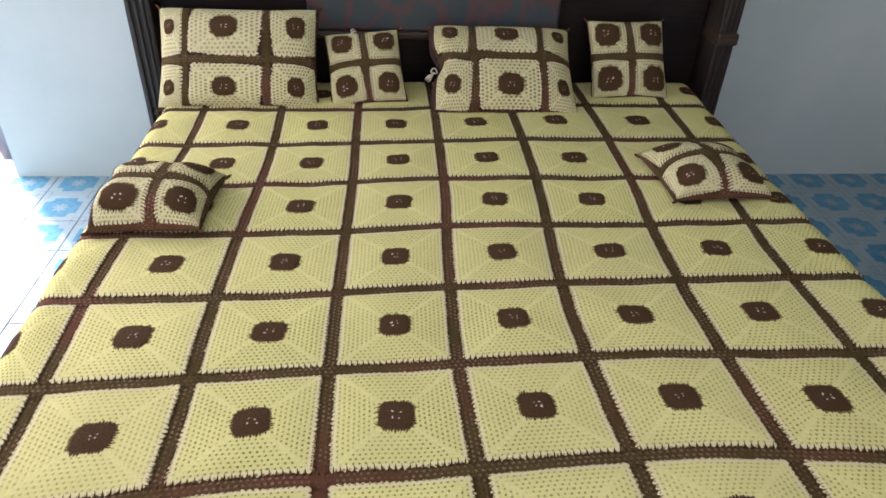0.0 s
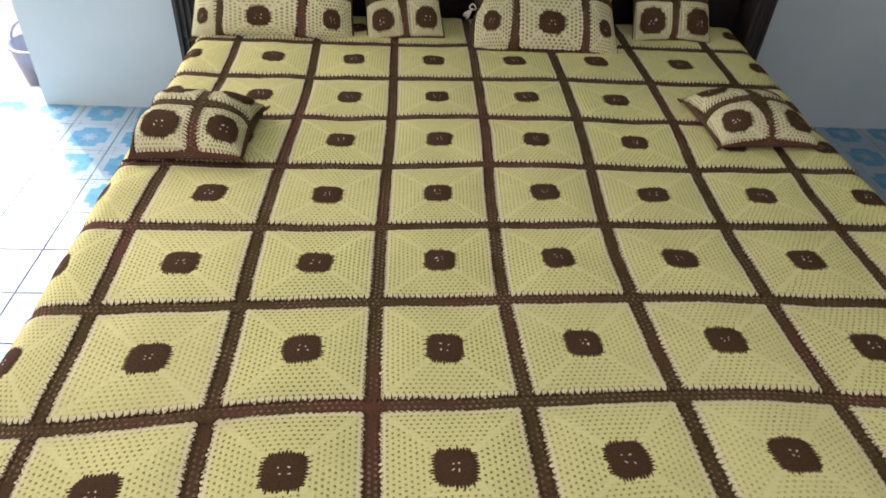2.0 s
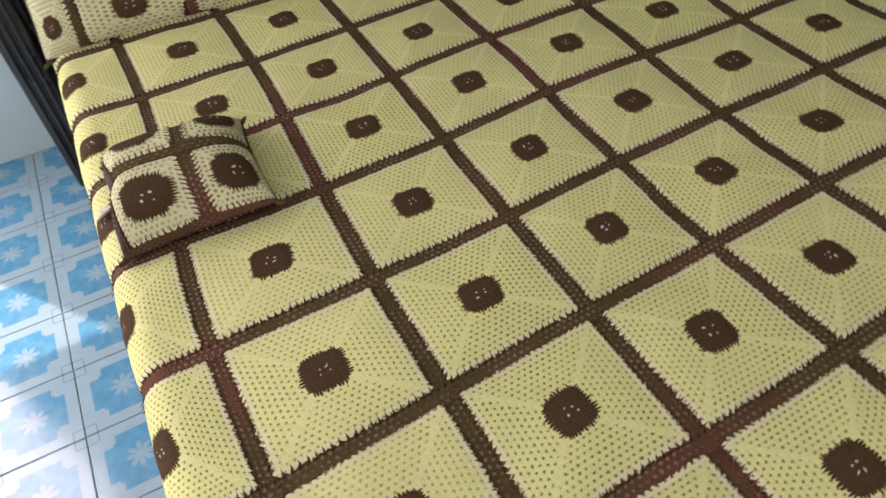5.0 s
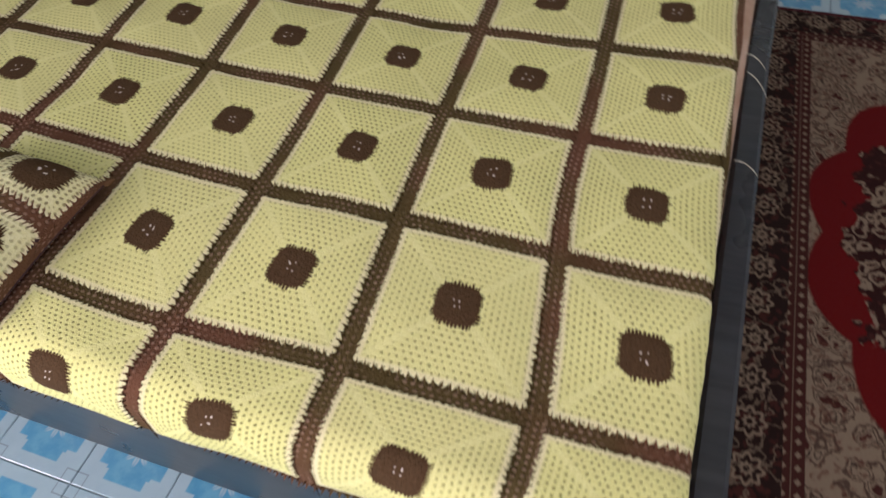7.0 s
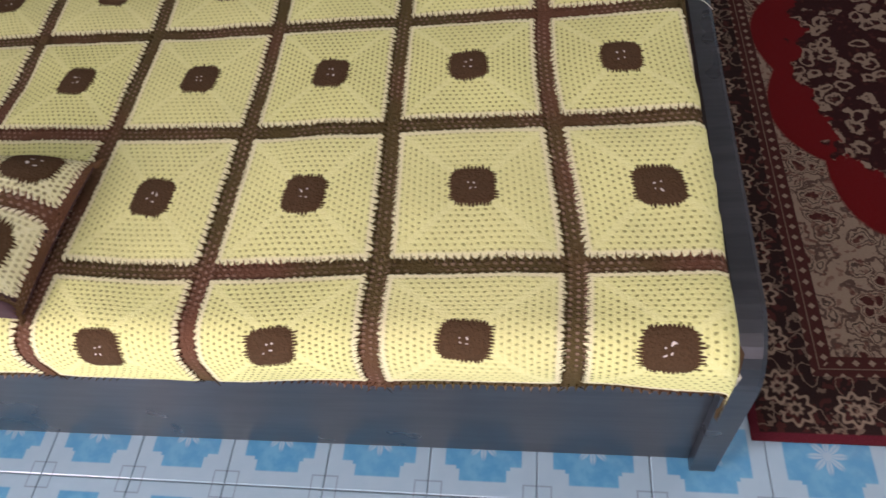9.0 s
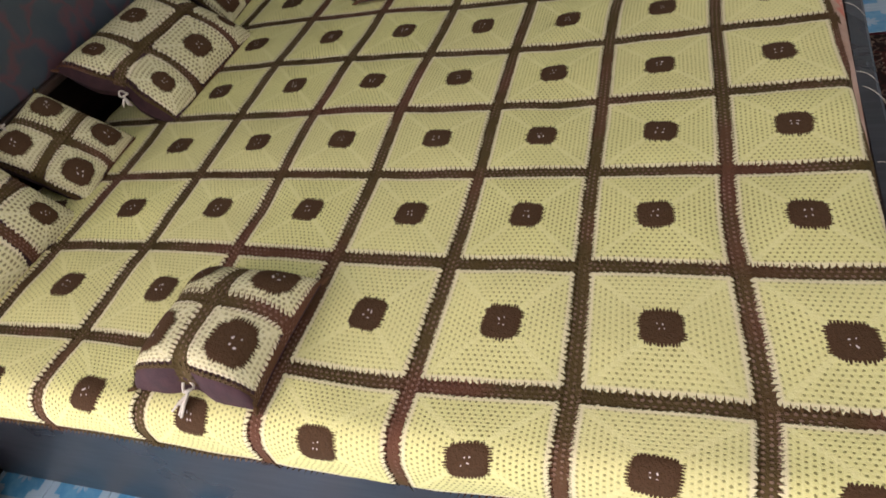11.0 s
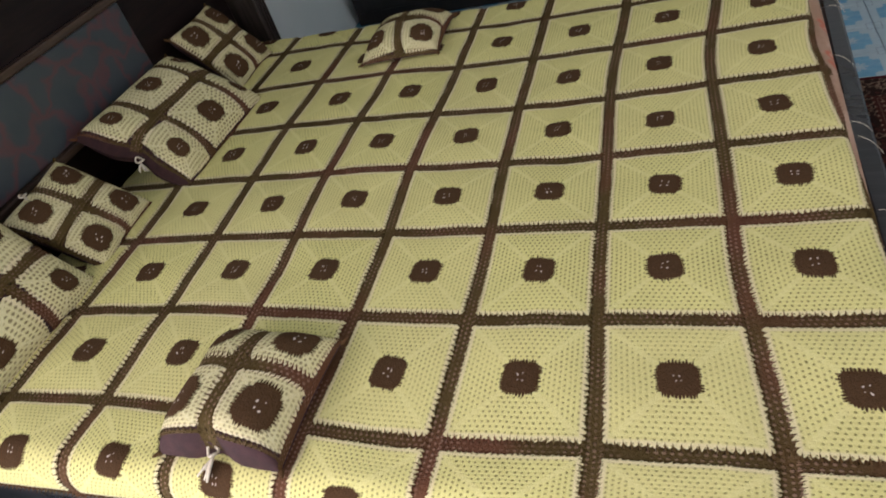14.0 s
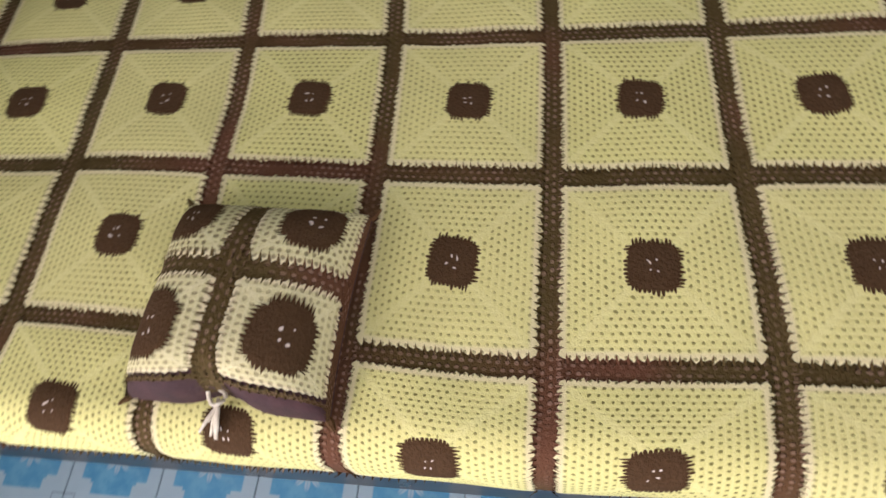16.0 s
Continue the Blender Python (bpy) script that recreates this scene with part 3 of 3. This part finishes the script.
def strip(name, count, width, parent, place, length, reach):
    """A ribbon of brown network with thin spiked stitches on both edges; place(f, e, l): f from 0 to 1 along it, e across, l upwards."""
    rnd = random.Random(count)
    verts, uvs, faces = [], [], []
    for i in range(count + 1):
        f = i / count
        for k in range(5):
            e = k / 4 - 0.5
            verts.append(tuple(place(f, e * width, 0.0)))
            uvs.append((e * 0.030 + 0.5, f * length))
        if i:
            for k in range(4):
                q = (i - 1) * 5 + k
                faces.append((q, q + 1, q + 6, q + 5))
    for i in range(count):
        for k, sign in ((1, -1), (3, 1)):
            e = sign * 0.25 * width
            a, b = (i + 0.45) / count, (i + 0.22 + rnd.uniform(-0.15, 0.15)) / count
            tip = len(verts)
            verts.append(tuple(place(a, e, 0.001)))
            verts.append(tuple(place(b, sign * (0.5 * width + reach * rnd.uniform(0.6, 1.2)), 0.0075)))
            uvs += [(0.5, a * length), (0.5, b * length)]
            faces.append((i * 5 + k, tip, tip + 1))
    return link(name, verts, faces, NET, parent, uvs, True)


for i in range(9):
    w = 0.080 if i in (0, 8) else 0.135
    mid = float(i)
    strip("joining_strip", 176, w, bedspread, lambda f, e, l: spread(mid + e, 0.12 + f * 7.93, 0.002 + l), 1.9, 0.0015 if i in (0, 8) else 0.006)
for j in range(9):
    w = 0.075 if j == 8 else 0.14
    mid = 7.97 if j == 8 else float(j)
    if j:
        strip("joining_strip", 184, w, bedspread, lambda f, e, l: spread(-0.07 + f * 8.14, mid - e, 0.0035 + l), 1.95, 0.002 if j == 8 else 0.006)
for r in range(8):
    for c in range(8):
        seed = r * 8 + c
        square = motif("crochet_square", lambda a, b, l: spread(c + 0.5 + a * 0.5, r + 0.5 + b * 0.5, l), 0.885, 23, 0.034, 0.005, 12,
                       YELLOW, bedspread, 1.0, seed, 0.0, 0.003)
        ou, ov = random.Random(seed + 500).uniform(-0.01, 0.01), random.Random(seed + 900).uniform(-0.01, 0.01)
        if c == 0:
            ou, ov = ou - 0.055, ov - (0.07 if r == 7 else 0.02)
        motif("center_patch", lambda a, b, l: spread(c + 0.5 + ou + a * 0.5, r + 0.5 + ov + b * 0.5, l), 0.236, 11, 0.38, 0.0085, 6,
              PATCH, square, 1.0, seed + 77, 0.13, 0.001)


# ---- cushions ----
def cushion(name, label, place, w, h, t, cols, rows, centre=0.52, pow_=2.4, end_side=-1, tie=True, seed=1, opened=False, sag=0.5, wrap=0.45, group="cushions on the bed"):
    """A stuffed cushion in a crochet cover. cols and rows: the widths of the motifs, in metres, edge to edge of the front."""
    base = thing(name, label, "cushion", place, group)

    def front(x, y, lift, sign=1):
        a, b = max(-1, min(1, 2 * x / w)), max(-1, min(1, 2 * y / h))
        a, b = (c * (1 - wrap) + wrap * math.sin(c * math.pi / 2) for c in (a, b))
        x, y = a * w / 2, b * h / 2
        blunt = opened and a * end_side > 0
        ends = max(0.0, 1 - abs(a) ** (9.0 if blunt else pow_))
        if blunt:
            ends *= 1 - 0.55 * abs(a) ** 6 * math.exp(-(b / 0.22) ** 2)
        bulge = (ends * max(0.0, 1 - abs(b) ** pow_)) ** 0.5
        lump = 1 + 0.08 * noise.noise(Vector((x * 9 + seed, y * 9, 0.3)))
        pull = 1 - (0.13 * math.exp(-(b / 0.25) ** 2) if blunt else 0.05 * (1 - abs(b) ** 2)) * abs(a) ** 3
        pull2 = 1 - 0.05 * (1 - abs(a) ** 2) * abs(b) ** 3
        return Vector((x * pull, y * pull2, sign * (t * (1 - sag if sign > 0 else sag) * bulge * lump) + lift * sign))

    n = 22
    verts, faces = [], []
    for sign in (1, -1):
        for j in range(n + 1):
            for i in range(n + 1):
                verts.append(tuple(front((i / n - 0.5) * w, (j / n - 0.5) * h, 0.0, sign)))
    m = (n + 1) ** 2
    for j in range(n):
        for i in range(n):
            k = j * (n + 1) + i
            faces.append((k, k + 1, k + n + 2, k + n + 1))
            faces.append((m + k + n + 1, m + k + n + 2, m + k + 1, m + k))
    link("cover", verts, faces, FABRIC, base, None, True, "dark brown cotton cover")
    x_start = -sum(cols) / 2 - (end_side * (w * 0.49 - sum(cols) / 2) if opened else 0.0)
    x = x_start
    for ci, cw in enumerate(cols):
        y = -sum(rows) / 2
        for ri, rh in enumerate(rows):
            cx, cy, s = x + cw / 2, y + rh / 2, seed * 50 + ci * 7 + ri
            outer_x = 0.0 if opened and cx * end_side > 0 else 1.05
            sq = motif("crochet_square", lambda a, b, l: front(cx + a * (outer_x if a * cx > 0 and outer_x and len(cols) - 1 in (ci, len(cols) - 1 - ci) else 1.0) * cw / 2,
                                                               cy + b * (1.05 if b * cy > 0 else 1.0) * rh / 2, l), 0.845, 13, 0.06, 0.004, 9, CREAM, base, 1.0, s, 0.04, 0.002)
            cr = min(cw, rh, 0.17) / 2
            motif("center_patch", lambda a, b, l: front(cx + a * cr, cy + b * cr, l), centre * 0.86, 12, 0.22, 0.008, 6, PATCH, sq, 1.0, s + 3, 0.24, 0.001)
            y += rh
        x += cw
    x = x_start
    for ci, cw in enumerate([0.0] + list(cols)):
        x += cw
        wide = 0.006 if ci in (0, len(cols)) else 0.023
        xc = max(-w * 0.49, min(w * 0.49, x))
        strip("joining_strip", 30, wide, base, lambda f, e, l: front(xc + e, (f - 0.5) * h * 0.98, 0.003 + l), h, 0.0035)
    y = -sum(rows) / 2
    for ri, rh in enumerate([0.0] + list(rows)):
        y += rh
        wide = 0.006 if ri in (0, len(rows)) else 0.023
        yc = max(-h * 0.49, min(h * 0.49, y))
        strip("joining_strip", 30, wide, base, lambda f, e, l: front((f - 0.5) * w * 0.98, yc - e, 0.0035 + l), w, 0.0035)
    for sx in (-1, 1):
        for sy in (-1, 1):
            p = Vector((sx * w * 0.5, sy * h * 0.5, 0))
            q = p + Vector((sx * 0.009, sy * 0.008, 0.003))
            vs, fs = tube([p - Vector((sx * 0.01, sy * 0.01, 0)), p, q], [0.003, 0.005, 0.002], 6)
            link("corner_knot", vs, fs, NET, base)
    if tie:
        p = Vector((*tie[:2], 0)) * 0.5
        p = Vector((p.x * w, p.y * h, 0.012))
        way = Vector(tie[2])
        side = Vector((-way.y, way.x, 0))
        loop = [p + way * (0.010 * math.sin(k)) + side * (0.012 * math.cos(k)) + Vector((0, 0, 0.006 + 0.004 * math.sin(2 * k))) for k in np.linspace(0, 6.0, 10)]
        vs, fs = tube(loop, 0.0026, 6)
        knot = link("tie", vs, fs, YARN, base, None, True, "white yarn tie with a tassel")
        rnd = random.Random(seed)
        for k in range(9):
            spray = side * rnd.uniform(-0.012, 0.020)
            long = rnd.uniform(0.030, 0.048)
            drop = Vector((0, 0, rnd.uniform(-0.012, 0.004)))
            tail = [p, p + way * 0.010 + side * 0.003, p + way * long * 0.6 + spray * 0.5 + drop * 0.5, p + way * long + spray + drop]
            vs, fs = tube(tail, [0.0020, 0.0030, 0.0026, 0.0016], 5)
            link("tassel_strand", vs, fs, YARN, knot, None, True)
    return base


cushion("pillow", "large yellow and brown crochet pillow leaning on the headboard", pose(-0.606, 0.110, 0.607, 52, 0, 0), 0.508, 0.335, 0.10, [0.116, 0.211, 0.177], [0.149, 0.181], 0.42, 4.0, 1, None, 2, False, 0.4)
cushion("small_cushion", "small crochet cushion with four brown-centred squares leaning on the headboard", pose(-0.207, 0.118, 0.578, 43, 0, 0) @ pose(0, 0, 0, 0, 0, 6), 0.25, 0.262, 0.08,
        [0.122, 0.122], [0.131, 0.131], 0.58, 4.0, 1, (-0.2, 1.0, (-0.3, -0.6, 0.5)), 3)
cushion("pillow", "large crochet pillow with an open brown end, leaning on the headboard", pose(0.243, 0.093, 0.578, 35, 0, 0), 0.478, 0.350, 0.120, [0.140, 0.188, 0.132], [0.178, 0.158], 0.42, 2.8, -1,
        (-0.95, -0.05, (-0.7, -0.6, 0.0)), 4, True, 0.35)
cushion("small_cushion", "small crochet cushion standing on its own by the dark headboard", pose(0.687, 0.175, 0.597, 51, 0, 2), 0.270, 0.28, 0.08, [0.140, 0.140], [0.138, 0.138], 0.64, 4.0, 1, None, 5)
cushion("small_cushion", "crochet cushion lying flat with brown end and white tie", pose(-0.680, -0.629, ZB + 0.012, 0, -3, -3), 0.254, 0.250, 0.082,
        [0.112, 0.112], [0.125, 0.125], 0.62, 2.6, -1, (-0.92, 0.05, (-0.9, 0.2, -0.25)), 6, True, 0.07, 0.70)
cushion("small_cushion", "crochet cushion lying aslant at the bed's edge", pose(0.708, -0.502, ZB + 0.012, 0, 0, 3), 0.268, 0.255, 0.076,
        [0.134, 0.134], [0.1275, 0.1275], 0.54, 2.4, 1, None, 7, False, 0.07, 0.70)

for k, (x, y, z, a) in enumerate(((-0.24, -1.63, 0.49, 0.2), (-0.02, -1.635, 0.49, -0.5), (0.03, -1.63, 0.49, 0.1), (0.30, -1.64, 0.49, -0.3), (0.55, -1.66, 0.49, 0.3), (0.60, -1.66, 0.49, -0.2))):
    cord = [Vector((x + a * 0.04 * f, y - 0.012 - 0.042 * f, z + 0.010 - 0.030 * f * f)) for f in np.linspace(0, 1, 6)]
    vs, fs = tube(cord, 0.0005, 5)
    link("loose_thread", vs, fs, YARN, bedspread, None, True, "white loose yarn end")
vs, fs = tube([(-0.800, -1.632, 0.462), (-0.822, -1.638, 0.452), (-0.836, -1.634, 0.436), (-0.838, -1.625, 0.415)], [0.006, 0.010, 0.010, 0.006], 8)
link("corner_knot", vs, fs, NET, bedspread, None, True)
vs, fs = tube([(-0.834, -1.640, 0.436), (-0.840, -1.643, 0.428), (-0.842, -1.640, 0.415)], [0.003, 0.004, 0.004], 6)
link("loose_thread", vs, fs, YARN, bedspread, None, True)

# ---- bucket in the yard ----
PLASTIC = plain("blue_grey_plastic", (0.20, 0.26, 0.34), (0.26, 0.33, 0.42), 12.0, 0.4)
bucket = thing("bucket", "blue-grey plastic bucket standing outside the doorway", "bucket", pose(-1.73, 0.78, -0.06))
vs, fs, n = [], [], 24
rings = ((0.0, 0.085), (0.17, 0.115), (0.175, 0.122), (0.185, 0.122), (0.185, 0.110), (0.02, 0.080))
for i, (z, r) in enumerate(rings):
    for k in range(n):
        vs.append((r * math.cos(2 * math.pi * k / n), r * math.sin(2 * math.pi * k / n), z))
    if i:
        fs += [((i - 1) * n + k, (i - 1) * n + (k + 1) % n, i * n + (k + 1) % n, i * n + k) for k in range(n)]
fs += [tuple(range(n))[::-1], tuple(range(len(vs) - n, len(vs)))]
link("pail", vs, fs, PLASTIC, bucket, None, True)
vs, fs = tube([(0.118 * math.cos(a), 0.02, 0.175 + 0.10 * math.sin(a)) for a in np.linspace(0, math.pi, 14)], 0.004, 6)
link("handle", vs, fs, PLASTIC, bucket, None, True)

# ---- wardrobe ----
ward = thing("wardrobe", "black lacquered wardrobe against the side wall", "wardrobe")
part("carcass", box((2.19, -1.5, 0.0), (2.74, 0.42, 1.95), 0.01), BLACK_STEEL, ward)
for k in range(3):
    y0 = -1.48 + k * 0.632
    leaf = part("door", box((2.168, y0, 0.08), (2.188, y0 + 0.62, 1.90), 0.004), BLACK_STEEL, ward)
    part("handle", box((2.150, y0 + 0.56, 0.95), (2.167, y0 + 0.575, 1.10), 0.003), POST_WOOD, leaf)

# ---- rug ----
RX0, RX1, RY0, RY1 = -0.768, 1.022, -2.95, -1.758
RUG = rug_pattern("woven_rug", (RX1 - RX0) / 2, (RY1 - RY0) / 2)


def make_rug():
    verts, faces, nx, ny = [], [], 60, 36
    w, h = RX1 - RX0, RY1 - RY0
    rug = thing("rug", "dark red patterned rug with flowered borders on the tiled floor", "rug", pose((RX0 + RX1) / 2, (RY0 + RY1) / 2, 0))
    for j in range(ny + 1):
        for i in range(nx + 1):
            x, y = (i / nx - 0.5) * w, (j / ny - 0.5) * h
            z = 0.010 + 0.002 * noise.noise(Vector((x * 3, y * 3, 0)))
            verts.append((x + 0.005 * noise.noise(Vector((0, y * 6, 2))), y + 0.004 * noise.noise(Vector((x * 5, 0, 4))), z))
    for j in range(ny):
        for i in range(nx):
            k = j * (nx + 1) + i
            faces.append((k, k + 1, k + nx + 2, k + nx + 1))
    top = len(verts)
    ring = [i for i in range(nx + 1)] + [(j + 1) * (nx + 1) - 1 for j in range(1, ny + 1)] + [ny * (nx + 1) + i for i in range(nx - 1, -1, -1)] + [j * (nx + 1) for j in range(ny - 1, 0, -1)]
    for i in ring:
        verts.append((verts[i][0], verts[i][1], 0.0005))
    for k in range(len(ring)):
        l = (k + 1) % len(ring)
        faces.append((ring[k], ring[l], top + l, top + k)[::-1])
    link("woven_surface", verts, faces, RUG, rug, None, True)


make_rug()

# ---- the tiled floor ----
floor = tagged(part("floor", box((X0, Y0, -0.05), (X1, Y1 + 0.16, -0.0035)), GROUT, None), "floor of blue and white glazed tiles", "floor", kind="structure")
PITCH, TX, TY = 0.190, -0.884, -0.449


def tile_mesh(offsets):
    verts, faces, uvs = [], [], []
    s, b = PITCH / 2 - 0.0008, 0.002
    for ox, oy in offsets:
        k = len(verts)
        for z, e in ((-0.004, s), (-b + 0.0005, s), (0.0, s - b)):
            for a, c in ((-1, -1), (1, -1), (1, 1), (-1, 1)):
                verts.append((ox + a * e, oy + c * e, z))
                uvs.append((a * e / s, c * e / s))
        faces.append((k + 8, k + 9, k + 10, k + 11))
        for ring in (0, 4):
            for q in range(4):
                r = (q + 1) % 4
                faces.append((k + ring + q, k + ring + r, k + ring + 4 + r, k + ring + 4 + q))
    return verts, faces, uvs


near, rest = [], []
for i in range(-12, 21):
    for j in range(-18, 7):
        x, y = TX + (i + 0.5) * PITCH, TY + (j + 0.5) * PITCH
        if not (X0 + 0.02 < x - PITCH / 2 and x + PITCH / 2 < X1 and Y0 < y - PITCH / 2 and y + PITCH / 2 < Y1 + 0.18):
            continue
        if -0.75 < x < 0.80 and -1.55 < y < 0.1:
            continue
        (near if (-2.1 < x < -0.7 and y > -2.2) or (0.8 < x < 2.2 and -2.4 < y) else rest).append((x, y))
verts, faces, uvs = tile_mesh([(0.0, 0.0)])
first = link("tile", verts, faces, TILE, floor, uvs)
first.location = (*near[0], 0)
for x, y in near[1:]:
    t = new("tile", first.data)
    t.parent = floor
    t.location = (x, y, 0)
verts, faces, uvs = tile_mesh(rest)
tagged(link("tiles", verts, faces, TILE, floor, uvs), kind="stuff")
